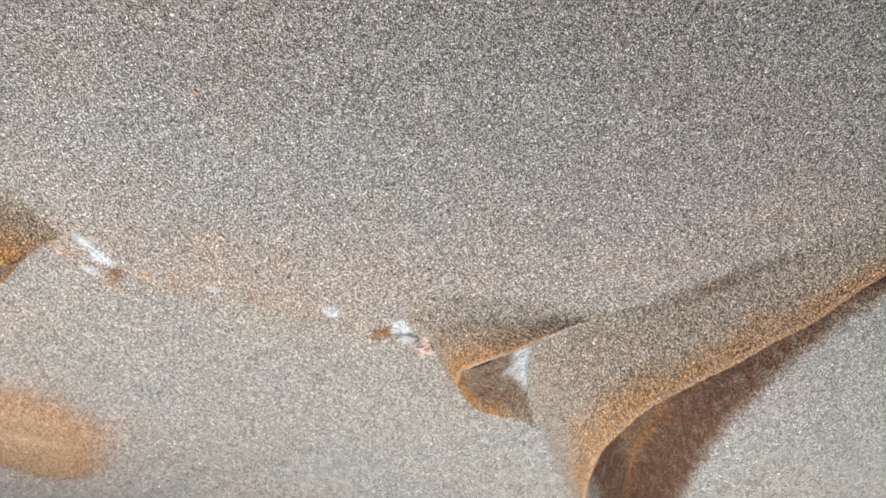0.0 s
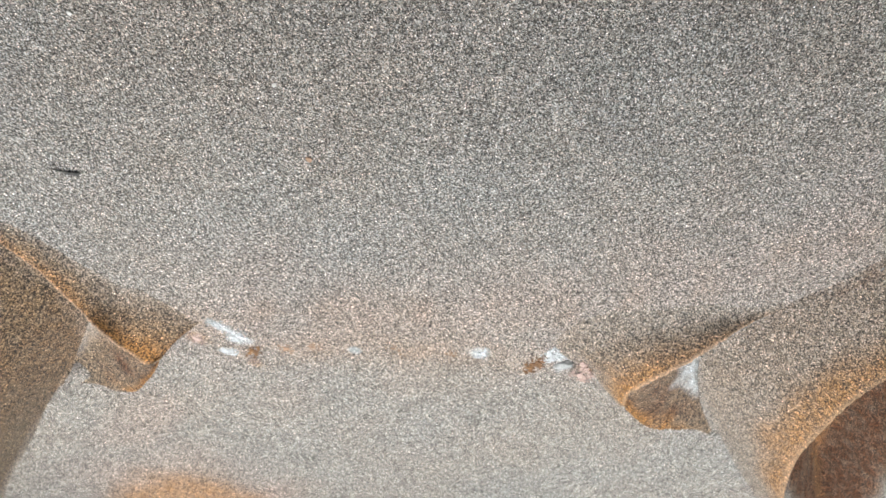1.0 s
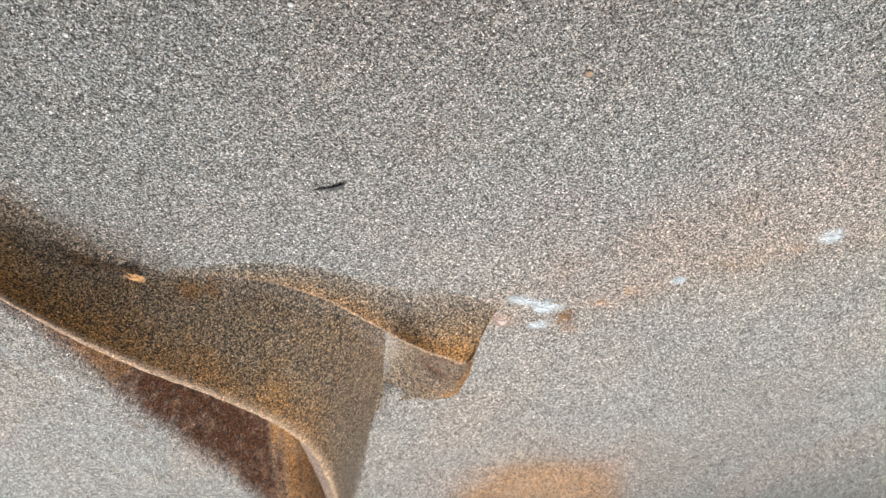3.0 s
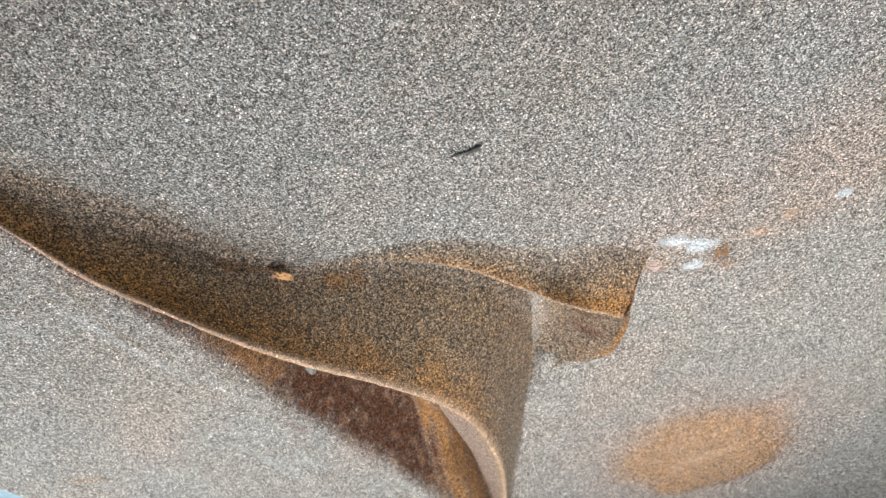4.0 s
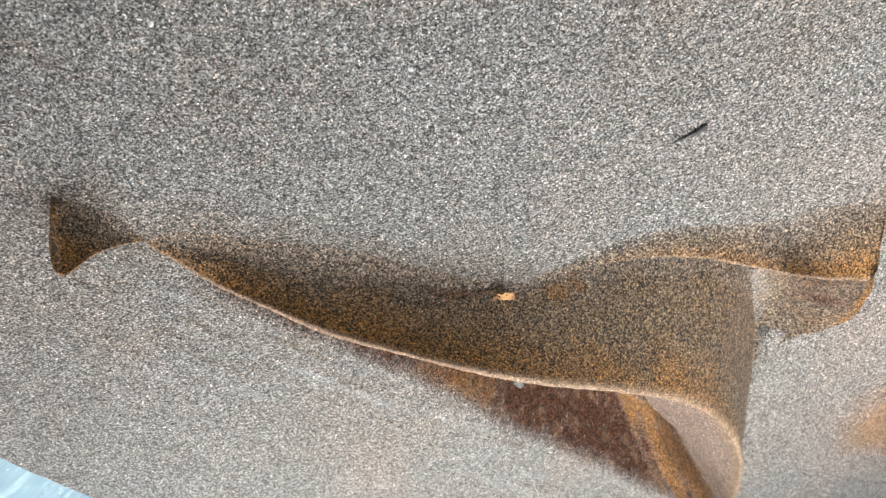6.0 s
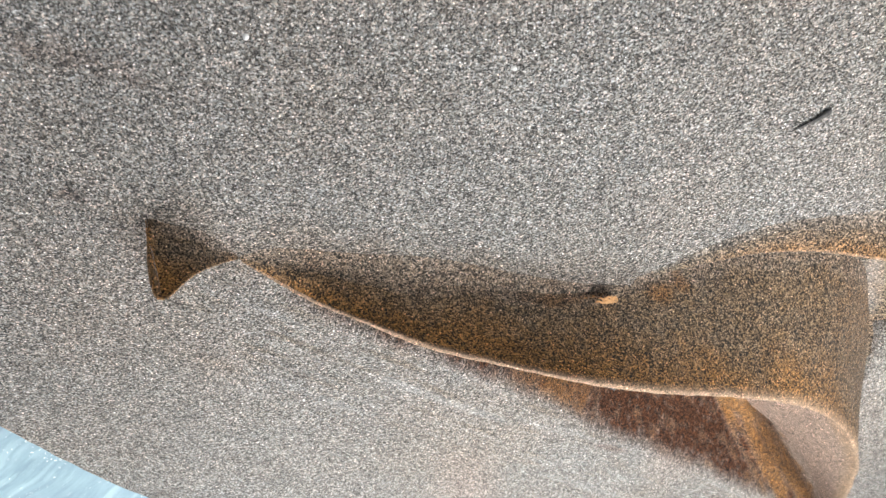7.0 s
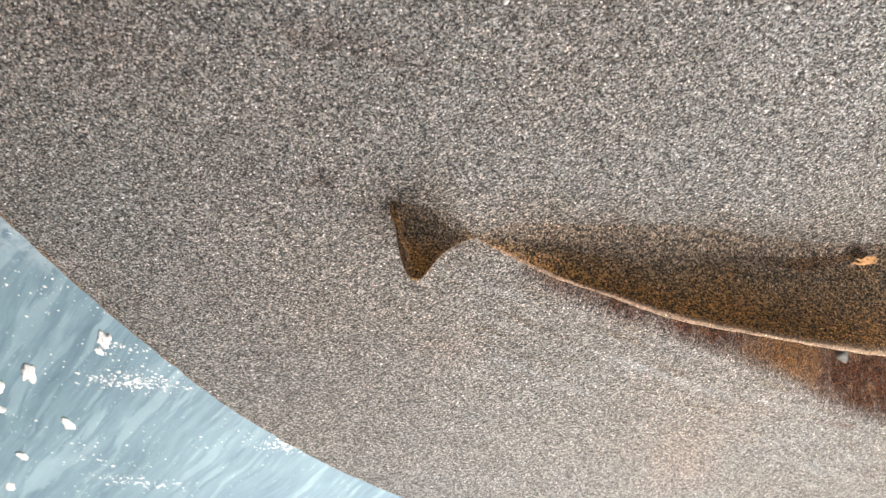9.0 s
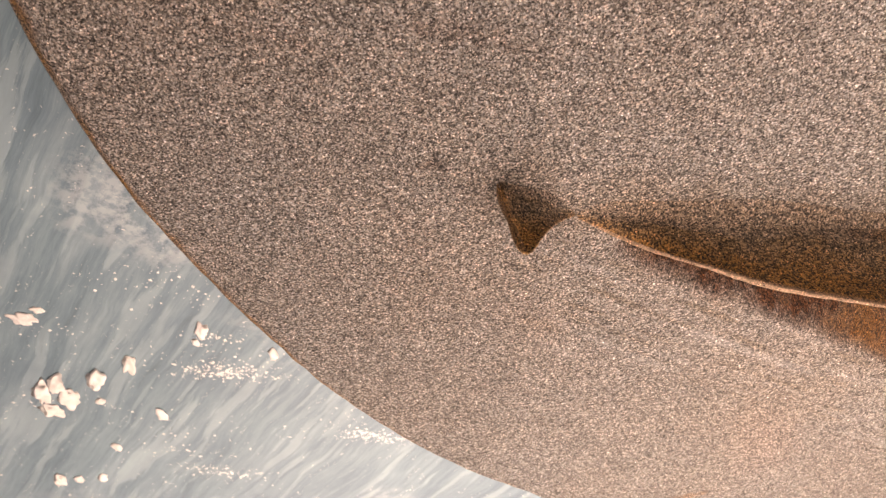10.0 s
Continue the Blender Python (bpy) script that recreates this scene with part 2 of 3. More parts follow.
# ---- the room ----
def room():
    bm = bmesh.new()
    box(bm, -2, 2, WALL_Y, 2, -0.05, 0)
    tagged(part("floor", bm, FLOOR), "worn blue-grey painted floor with pale brushed streaks", "floor", kind="structure")
    # walls, their openings and the ceiling are unseen, added to shape the light
    for name, dims in (("wall_east", (2, 2.12, WALL_Y, 2, -0.05, 2.6)), ("wall_west", (-2.12, -2, WALL_Y, 2, -0.05, 2.6))):
        bm = bmesh.new()
        box(bm, *dims)
        tagged(part(name, bm, WALL), "unseen plain plastered wall that closes in the light", "wall", kind="structure")
    for name, y0 in (("wall_south", WALL_Y - 0.12), ("wall_north", 2.0)):
        y1 = y0 + 0.12
        bm = bmesh.new()
        box(bm, -2.12, -OPEN_X, y0, y1, -0.05, 2.6)
        box(bm, OPEN_X, 2.12, y0, y1, -0.05, 2.6)
        box(bm, -OPEN_X, OPEN_X, y0, y1, -0.05, OPEN_Z0)
        box(bm, -OPEN_X, OPEN_X, y0, y1, OPEN_Z1, 2.6)
        tagged(part(name, bm, WALL), "unseen plastered wall with an added opening for light", "wall", kind="structure")
    bm = bmesh.new()
    box(bm, -2.12, 2.12, WALL_Y - 0.12, 2.12, 2.6, 2.7)
    tagged(part("ceiling", bm, CEIL), "unseen plain grey ceiling that closes in the light", "ceiling", kind="structure")


room()

# ---- the stone ----
CENTRE = (2.2, 0.86)
HOLLOWS = [
    # the pocket behind the long ledge, the one behind the far ledge, and the small ones under the flaps: outline, depth, width of the shoulder
    ([(-4.4, -0.3), (-3.95, -0.92), (-3.4, -1.5), (-2.84, -2.15), (-2.15, -3.0), (-1.65, -3.75), (-1.0, -4.5), (-0.15, -5.45), (0.7, -6.4), (1.4, -7.2), (2.2, -8.3), (2.3, -8.2), (1.8, -6.6), (1.5, -5.0), (1.25, -3.7), (0.85, -2.6), (0.1, -2.1), (-1.1, -1.75), (-2.2, -1.35), (-3.1, -0.85), (-3.7, -0.45), (-4.1, -0.2)], 0.95, 0.55),
    ([(9.1, 8.1), (9.5, 7.1), (9.95, 6.3), (10.5, 5.4), (11.1, 4.6), (11.9, 3.8), (12.8, 3.0), (13.6, 2.2), (13.2, 1.7), (11.0, 2.2), (9.6, 2.9), (8.8, 3.6), (8.5, 4.6), (8.4, 6.2), (8.5, 7.6)], 1.0, 0.6),
    ([(1.0, -1.3), (1.8, -1.2), (2.04, -1.5), (2.07, -1.8), (2.02, -2.2), (1.88, -2.5), (1.74, -2.64), (1.58, -2.74), (1.4, -2.5)], 0.7, 0.2),
    ([(-1.2, -1.12), (-0.9, -1.04), (-0.3, -0.99), (0.5, -1.13), (1.05, -1.25), (1.42, -1.9), (1.48, -2.6), (1.5, -3.3), (1.46, -3.9), (1.36, -3.8), (1.1, -2.9), (0.6, -2.3), (0.0, -1.9), (-0.5, -1.6), (-0.9, -1.3)], 0.6, 0.1),
    ([(7.75, 3.4), (7.3, 2.75), (7.4, 2.35), (7.7, 2.1), (8.1, 2.0), (8.6, 2.1), (9.3, 2.2), (9.5, 2.4), (8.6, 2.85)], 0.7, 0.2),
]
SEAM = [(2.3, -0.75), (3.3, -0.75), (3.75, -0.12), (4.2, 0.18), (5.2, 1.02), (5.5, 1.25), (6.2, 1.7), (6.8, 2.1), (7.2, 2.5)]

RIB = [(0.1, -4.0), (0.4, -4.75), (0.77, -5.75), (1.32, -7.03), (1.7, -7.9)]


def stone_height(x, y):
    z = 0.035 * ripple(x, y, 9.0, 3) + 0.012 * ripple(x, y, 2.2, 4)
    for outline, depth, shoulder in HOLLOWS:
        z -= depth * step(inside_distance(x, y, outline), -0.12, shoulder)
    rib = line_distance(x, y, RIB)
    return z + 0.26 * (1 - step(rib, 0.05, 0.3)) * step(inside_distance(x, y, HOLLOWS[0][0]), 0.0, 0.3)


def stone_stains_and_shade(x, y):
    seam = line_distance(x, y, SEAM)
    u, v = 0.707 * (x - 4.75 + y + 5.25), 0.707 * (y + 5.25 - x + 4.75)
    u, v = u + 0.10 * ripple(x, y, 1.2, 8), v + 0.08 * ripple(x, y, 1.0, 9)
    spot = np.hypot(u / 1.5, v / 1.5)
    # the lower side of the spot ends in a sharper, darker line
    brim = step(-v, 0.2, 1.0)
    rust = (0.7 + 0.08 * ripple(x, y, 0.5, 7)) * (1 - step(spot, 0.55 + 0.28 * brim, 1.12 - 0.1 * brim)) + 0.16 * (1 - step(seam, 0.05, 0.5)) * (0.6 + 0.4 * ripple(x, y, 0.8, 5))
    # shiny streak across the spot, its sheen painted as a paler tone
    streak = np.hypot(u / 0.95, (v + 0.2) / 0.26)
    pale = np.maximum(0.6 * (1 - step(streak, 0.1, 1.2)), 0.22 * (1 - step(spot, 0.3, 1.0)))
    band = line_distance(x, y, [(2.6, -0.2), (4.4, 1.2), (6.0, 3.0), (7.0, 5.0), (7.6, 7.5)])
    warm = 0.33 * (1 - step(band + 0.3 * ripple(x, y, 1.8, 15), -0.4, 1.9)) + 0.45 * (1 - step(spot + 0.15 * ripple(x, y, 1.5, 16), 0.6, 1.9))
    warm = warm + 0.28 * step(ripple(x, y, 3.4, 17), 0.25, 1.1) * step(-y, -0.5, 1.5)
    rust = rust + 0.11 * (1 - step(band, 0.05, 0.55)) * step(ripple(x, y, 1.1, 18), -0.2, 0.8)
    brown = np.zeros(x.shape)
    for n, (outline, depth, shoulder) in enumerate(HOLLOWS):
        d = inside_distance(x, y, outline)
        # red-brown stain in the hollows, with their shade painted into the same tone
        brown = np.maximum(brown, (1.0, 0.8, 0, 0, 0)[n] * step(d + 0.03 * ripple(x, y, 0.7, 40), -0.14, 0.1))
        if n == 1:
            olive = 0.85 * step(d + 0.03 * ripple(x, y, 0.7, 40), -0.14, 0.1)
        if n == 0:
            rust = np.maximum(rust, step(d, 0.0, 0.3) * np.maximum(0.55 * step(ripple(x * 1.2 + y * 0.5, y * 0.5, 0.9, 47), 0.1, 0.8), 0.65 * step(-x - 0.6, 0, 1.2)))
    column = line_distance(x, y, RIB)
    rib = (1 - step(column, 0.2, 0.34)) * step(ripple((x - 2.4 * y) * 0.12, (x + 0.42 * y) * 2.2, 0.5, 12), -1.1, 0.25)
    pocket = step(inside_distance(x, y, HOLLOWS[0][0]), -0.2, 0.0)
    right = step(x - np.interp(-y, [-p[1] for p in RIB], [p[0] for p in RIB]), 0.26, 0.36) * pocket * step(-y, 2.6, 3.2)
    rust = np.maximum(rust * (1 - right), rib * pocket)
    ember = 1 - step(np.hypot((x + 2.05) / 0.8, (y + 3.0) / 0.75) + 0.35 * ripple(x, y, 0.4, 49), 0.3, 1.3)
    foot = 1 - step(line_distance(x, y, [(10.2, 4.0), (10.96, 3.28), (11.66, 2.77), (12.25, 2.29)]) + 0.1 * ripple(x, y, 0.5, 50), 0.04, 0.16)
    mottle = step(ripple(x + 0.6 * y, 0.5 * y, 0.22, 51) + 0.5 * ripple(x, y, 0.6, 53), 0.2, 1.0)
    rust = np.maximum(rust, step(inside_distance(x, y, HOLLOWS[0][0]), -0.06, 0.06) * np.maximum(0.95 * ember, 0.85 * mottle))
    rust = np.maximum(rust, 0.1 * foot)
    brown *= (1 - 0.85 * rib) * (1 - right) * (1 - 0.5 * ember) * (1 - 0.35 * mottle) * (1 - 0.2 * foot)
    # pinkish slope right of the rib, its lit look painted in as pale
    warm = np.maximum(warm, 0.45 * right)
    pale = np.maximum(pale, 0.25 * right)
    bloom = np.zeros(x.shape)
    for cx, cy, a, b in ((2.62, -0.6, 0.22, 0.1), (2.9, -0.66, 0.18, 0.16), (2.94, -1.0, 0.12, 0.08), (6.27, 1.95, 0.2, 0.16), (6.48, 1.85, 0.12, 0.2), (5.45, 1.25, 0.18, 0.12), (4.2, 0.18, 0.1, 0.08)):
        bloom = np.maximum(bloom, 1 - step(np.hypot((x - cx) / a, (y - cy) / b) + 0.3 * ripple(x, y, 0.25, 33), 0.4, 1.1))
    for cx, cy, a, b in ((2.5, -1.0, 0.22, 0.16), (3.35, -0.95, 0.14, 0.12), (6.75, 1.98, 0.2, 0.16), (-4.4, -5.65, 0.4, 0.09)):
        rust = np.maximum(rust, 0.4 * (1 - step(np.hypot((x - cx) / a, (y - cy) / b) + 0.3 * ripple(x, y, 0.3, 34), 0.3, 1.1)))
    brown = np.maximum(brown, (0.02 + 0.25 * brim * step(spot, 0.8, 0.95)) * (1 - step(spot, 0.9, 1.06)))
    foot = 1 - step(line_distance(x, y, [(-5.1, 0.8), (-4.7, 0.35), (-3.7, -0.1), (-2.5, -0.7), (-1.5, -1.05)]) + 0.12 * ripple(x, y, 0.8, 52), 0.05, 0.5)
    olive = np.maximum(olive, 0.22 * foot)
    rust = np.maximum(rust, 0.06 * foot)
    along, across = 0.64 * x - 0.77 * y, 0.77 * x + 0.64 * y
    beside = line_distance(x, y, [(-4.6, -0.6), (-2.9, -2.4), (-1.1, -4.7), (0.6, -6.6), (2.2, -8.6)])
    scratch = step(ripple(across, 0.07 * along, 0.22, 61) + 0.5 * ripple(x, y, 1.3, 62), 0.25, 1.0) * (1 - step(beside, 0.3, 1.5)) * (1 - pocket)
    olive = np.maximum(olive, 0.5 * scratch)
    bloom = np.maximum(bloom, 0.3 * step(ripple(across, 0.07 * along, 0.26, 63), 0.4, 1.0) * (1 - step(beside, 0.4, 1.6)) * (1 - pocket))
    for cx, cy, a, b, much in ((-5.1, 2.3, 0.5, 0.12, 0.3), (-4.75, 2.03, 0.42, 0.07, 0.26), (-5.65, 1.22, 0.12, 0.09, 0.45), (-6.3, 2.7, 0.6, 0.1, 0.22), (-4.95, 2.2, 0.3, 0.06, 0.3)):
        rub = np.hypot(((x - cx) * 0.83 - (y - cy) * 0.55) / a, ((x - cx) * 0.55 + (y - cy) * 0.83) / b)
        brown = np.maximum(brown, 0.9 * much * (1 - step(rub + 0.35 * ripple(x, y, 0.25, 64), 0.2, 1.2)))
    red = 1 - step(line_distance(x, y, [(11.2, 3.75), (11.55, 3.36), (12.25, 2.62), (13.3, 1.75)]) + 0.05 * ripple(x, y, 0.4, 65), 0.02, 0.17)
    rust = np.maximum(rust, 0.8 * red)
    brown *= 1 - 0.25 * red
    smear = np.hypot((x + 1.48) * 0.75 + (y + 4.32) * -0.66, ((x + 1.48) * 0.66 + (y + 4.32) * 0.75) * 4)
    brown = np.maximum(brown, 0.5 * (1 - step(smear, 0.12, 0.4)))
    return {"bloom": np.clip(0.75 * bloom, 0, 1), "olive": olive, "rust": np.clip(rust, 0, 1), "pale": np.clip(pale, 0, 1), "warm": np.clip(warm, 0, 1), "brown": np.clip(brown, 0, 1)}


def stone_body(parent):
    n = 640
    g = np.linspace(-1, 1, n)
    a, b = np.meshgrid(g, g)
    # a square sheet drawn out to the stone's rounded outline
    px, py = a * np.sqrt(1 - b * b / 2), b * np.sqrt(1 - a * a / 2)
    wave = 1 + 0.004 * ripple(6 * px, 6 * py, 2.5, 21) + 0.0012 * ripple(60 * px, 60 * py, 3.0, 22) + 0.008 * step(py, -0.05, 0.15) * (px < 0)
    x = CENTRE[0] + np.where(px < 0, 10.3, 17.0) * px * wave
    y = CENTRE[1] + 10.3 * py * wave
    z = stone_height(x, y)
    r = np.hypot(px, py)
    z -= 0.10 * step(r, 0.985, 1.0) ** 2
    verts = np.stack([x, y, z], -1).reshape(-1, 3)
    faces = grid_faces(n, n)
    ring = [*range(n), *range(2 * n - 1, n * n, n), *range(n * n - 2, n * n - n - 1, -1), *range(n * n - 2 * n, 0, -n)]
    marks = stone_stains_and_shade(x, y)
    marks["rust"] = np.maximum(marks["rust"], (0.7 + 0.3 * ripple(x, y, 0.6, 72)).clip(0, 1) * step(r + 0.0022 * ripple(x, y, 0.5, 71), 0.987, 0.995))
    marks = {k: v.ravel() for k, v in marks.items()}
    edge, side = verts[ring], [verts]
    for drop, grow in ((0.15, 1.004), (0.6, 1.0), (1.2, 0.985), (1.6, 0.96)):
        e = edge.copy()
        e[:, :2] = (e[:, :2] - CENTRE) * grow + CENTRE
        e[:, 2] = -drop
        side.append(e)
    count, k = n * n, len(ring)
    rings = [ring] + [list(range(count + i * k, count + (i + 1) * k)) for i in range(4)]
    for up, down in zip(rings, rings[1:]):
        for i in range(k):
            j = (i + 1) % k
            faces.append((up[j], up[i], down[i], down[j]))
    faces.append(tuple(rings[-1]))
    marks = {key: np.r_[v, np.full(4 * k, 0.25 if key == "warm" else 0.0)] for key, v in marks.items()}
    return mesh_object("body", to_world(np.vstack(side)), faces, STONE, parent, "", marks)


def ledge(name, pairs, parent, label, fillet, low=-1.05, rust=(0.7,), thick=0.07, count=320, lit_rim=(1.0,), seed=1, notch=(), spread=(0.35,), dip=(), hang=(0.7,), olive=0.9, blots=()):
    """A raised lip: a steep face from its foot to its edge, a narrow pale rim, and the wall behind it.
    pairs: foot x, y and edge x, y, z along it; fillet: how far the face runs out on the ground, at each pair."""
    rng = np.random.default_rng(seed)
    foot = smooth_path([(a, b) for a, b, *_ in pairs], count)
    edge = smooth_path([p[2:] for p in pairs], count)
    run = np.maximum(smooth_path([(w, 0) for w in fillet], count)[:, :1], 0.02)
    along = np.gradient(foot, axis=0)
    along /= np.linalg.norm(along, axis=1, keepdims=True) + 1e-9
    out = np.stack([-along[:, 1], along[:, 0]], 1)
    edge[:, 2] = np.maximum(edge[:, 2], 0.0)
    s = np.arange(count)
    jag = sum(rng.normal(0, 0.5) * np.sin(s * k + rng.uniform(0, 6)) for k in (0.31, 0.53, 0.9, 1.4, 2.1)) * 0.006
    edge[:, 2] += jag * np.minimum(1, edge[:, 2] * 4)
    lift = np.minimum(0.3 * edge[:, 2:], 0.35 * run)
    rim = smooth_path([(w, 0) for w in (lit_rim if len(lit_rim) > 1 else lit_rim * len(pairs))], count)[:, 0].clip(0, 1)
    crack = np.zeros((count, 1))
    for middle, half, deep in notch:
        crack[:, 0] += deep * (1 - step(np.abs(s / (count - 1) * (len(pairs) - 1) - middle), 0.4 * half, half))
    rusty = smooth_path([(w, 0) for w in (rust if len(rust) > 1 else rust * len(pairs))], count)[:, 0]
    spread = smooth_path([(w, 0) for w in (spread if len(spread) > 1 else spread * len(pairs))], count)[:, 0]
    sink = smooth_path([(w, 0) for w in (dip or [0] * len(pairs))], count)[:, :1]
    hang = smooth_path([(w, 0) for w in (hang if len(hang) > 1 else hang * len(pairs))], count)[:, :1]
    rows, face_at, pale_at, veil_at = [], [], [], []
    for k in np.linspace(0, 1, 9)[:-1]:
        rows.append(np.hstack([foot + out * run * (1 - k), sink - 0.03 + (lift + 0.03) * k**2.2]))
        face_at.append(0.0), pale_at.append(0.0), veil_at.append(0.55 * k**0.5)
    flat = edge[:, :2]
    for k in np.linspace(0, 1, 26):
        cut = crack * max(0.0, 1 - k / 0.045)
        xy = foot + (flat - foot) * k - out * 0.10 * edge[:, 2:] * np.sin(np.pi * k) * 0.4
        rows.append(np.hstack([xy, sink * (1 - k) + lift + (edge[:, 2:] - lift) * k - cut]))
        face_at.append(k), pale_at.append(float(step(np.array(k), 0.93, 1.0)))
    gap = np.linalg.norm(foot - flat, axis=1, keepdims=True)
    t = thick * np.minimum(1, edge[:, 2:] * 3 + 0.1) * (1 + 0.25 * np.sin(s * 0.11 + seed) + 0.2 * np.sin(s * 0.047 + 2 * seed))[:, None]
    for k in (0.25, 0.5, 0.75, 1.0):
        rows.append(np.hstack([flat - out * t * k, edge[:, 2:] + 0.25 * t * np.sin(np.pi * k) - 0.5 * t * k**2]))
        face_at.append(1.0), pale_at.append(1.0)
    inward = (foot - flat) / (gap + 1e-6)
    for k in np.linspace(0, 1, 14)[1:]:
        # under the lip it is hollowed out; where it leans the other way it is an even slope
        under = np.where(hang > 0, np.minimum(0.75, hang * gap) * np.sin(np.pi * 0.5 * k), hang * gap * k)
        rows.append(np.hstack([flat - out * t + inward * under, (edge[:, 2:] - 0.5 * t) * (1 - k) + low * k]))
        face_at.append(-1.0), pale_at.append(0.3)
    grid = np.array(rows)
    x, y = grid[..., 0], grid[..., 1]
    grid[..., 2] += 0.012 * ripple(x + grid[..., 2], y, 1.1, 14) * np.array(face_at).clip(0)[:, None]
    f = np.array(face_at)[:, None] * np.ones(x.shape)
    veil = np.array(veil_at + [0.6] * (len(rows) - len(veil_at)))[:, None] * np.ones(x.shape)
    wild = ripple(x, y + grid[..., 2], 1.0, 31 + seed)
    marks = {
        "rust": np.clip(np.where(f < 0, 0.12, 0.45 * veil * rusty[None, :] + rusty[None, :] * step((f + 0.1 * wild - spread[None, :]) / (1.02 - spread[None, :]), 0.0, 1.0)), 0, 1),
        # light caught on the edge is painted as a paler rim
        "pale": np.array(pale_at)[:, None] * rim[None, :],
        # wall behind the lip: pinkish stone, with missing light painted into the tint
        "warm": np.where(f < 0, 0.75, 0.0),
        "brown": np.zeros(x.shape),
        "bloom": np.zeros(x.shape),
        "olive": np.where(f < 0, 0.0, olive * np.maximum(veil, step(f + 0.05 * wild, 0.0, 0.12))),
    }
    place = np.ones(f.shape) * s * (len(pairs) - 1) / (count - 1)
    for middle, height, wide, tall, much, dark in blots:
        blot = 1 - step(np.hypot((place - middle) / wide, (f - height) / tall) + 0.35 * ripple(x, y + grid[..., 2], 0.3, 90 + seed), 0.2, 1.1)
        marks["rust"] = np.maximum(marks["rust"], much * blot * (f >= 0))
        marks["brown"] = np.maximum(marks["brown"], dark * blot * (f >= 0))
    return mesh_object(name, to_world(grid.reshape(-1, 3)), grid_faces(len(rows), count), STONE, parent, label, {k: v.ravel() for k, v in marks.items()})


LONG = [
    (-4.72, 0.30, -4.69, 0.23, 0.0), (-4.37, 0.15, -4.24, -0.04, 0.26), (-3.7, -0.17, -3.77, -0.26, 0.49), (-3.2, -0.42, -3.33, -0.5, 0.66),
    (-2.5, -0.78, -2.63, -0.87, 0.80), (-1.9, -1.02, -2.04, -1.16, 0.89), (-1.1, -1.17, -1.19, -1.59, 0.92), (-0.3, -1.3, -0.44, -1.94, 0.93),
    (0.5, -1.5, 0.02, -2.21, 0.92), (1.22, -1.88, 0.39, -2.57, 0.89), (1.56, -2.6, 0.71, -2.98, 0.87), (1.65, -3.25, 1.01, -3.54, 0.86),
    (1.64, -4.1, 1.27, -4.3, 0.79), (1.72, -5.1, 1.5, -5.21, 0.64), (1.9, -6.5, 1.78, -6.48, 0.40), (2.2, -8.0, 2.12, -8.04, 0.1),
]
LONG_DIP = [0, 0, 0, 0, 0, 0, -0.06, -0.22, -0.28, -0.33, -0.36, -0.28, -0.08, 0, 0, 0]
FAR = [
    (13.4, 1.0, 13.5, 1.1, 0.1), (11.6, 1.6, 12.0, 1.7, 0.5), (10.3, 2.0, 11.0, 2.1, 0.7), (9.5, 2.28, 10.4, 2.4, 0.8),
    (8.52, 2.68, 9.85, 2.75, 0.88), (7.75, 3.2, 9.4, 3.15, 0.92), (7.67, 3.64, 8.98, 3.62, 1.0), (7.68, 4.19, 8.7, 4.22, 0.95),
    (7.7, 4.62, 8.67, 4.75, 0.84), (7.86, 5.2, 8.69, 5.4, 0.74), (7.93, 6.05, 8.68, 6.03, 0.64), (8.03, 6.83, 8.7, 6.65, 0.53),
    (8.06, 7.39, 8.64, 7.15, 0.42), (8.0, 8.6, 8.5, 8.45, 0.22),
]
FLAP = [
    (-1.1, -1.0, -1.08, -1.04, 0.0), (-0.55, -0.82, -0.52, -0.94, 0.05), (0.0, -0.72, -0.03, -0.9, 0.1), (0.45, -0.75, 0.44, -0.96, 0.17), (0.95, -0.9, 1.05, -1.14, 0.28), (1.31, -1.04, 1.39, -1.18, 0.40), (1.65, -0.94, 1.79, -1.28, 0.43),
    (1.98, -0.83, 2.09, -1.39, 0.42), (2.2, -0.78, 2.2, -1.28, 0.36), (2.29, -0.75, 2.23, -1.0, 0.2), (2.38, -0.69, 2.35, -0.75, 0.02),
]
FAR_FLAP = [
    (7.75, 1.72, 7.8, 1.78, 0.05), (7.12, 1.9, 7.46, 1.98, 0.28), (6.79, 2.1, 7.1, 2.29, 0.44), (6.3, 2.24, 7.05, 2.52, 0.50), (6.38, 2.62, 7.08, 2.87, 0.50),
    (6.68, 3.06, 7.16, 3.28, 0.42), (7.0, 3.6, 7.3, 3.67, 0.28), (7.42, 4.05, 7.48, 4.02, 0.12), (7.62, 4.5, 7.66, 4.4, 0.03),
]
TOOTH = [
    (-5.2, 0.87, -5.2, 0.84, 0.03), (-5.15, 0.85, -5.17, 0.82, 0.26), (-5.1, 0.79, -5.15, 0.66, 0.58), (-5.0, 0.71, -5.07, 0.60, 0.62),
    (-4.9, 0.62, -4.93, 0.56, 0.42), (-4.8, 0.45, -4.82, 0.42, 0.2), (-4.68, 0.3, -4.68, 0.26, 0.02),
]
TOOTH_SIDE = [(-5.26, 0.42, -5.12, 0.58, 0.59), (-5.27, 0.54, -5.14, 0.65, 0.57), (-5.26, 0.72, -5.18, 0.81, 0.27), (-5.22, 0.86, -5.21, 0.86, 0.03)]


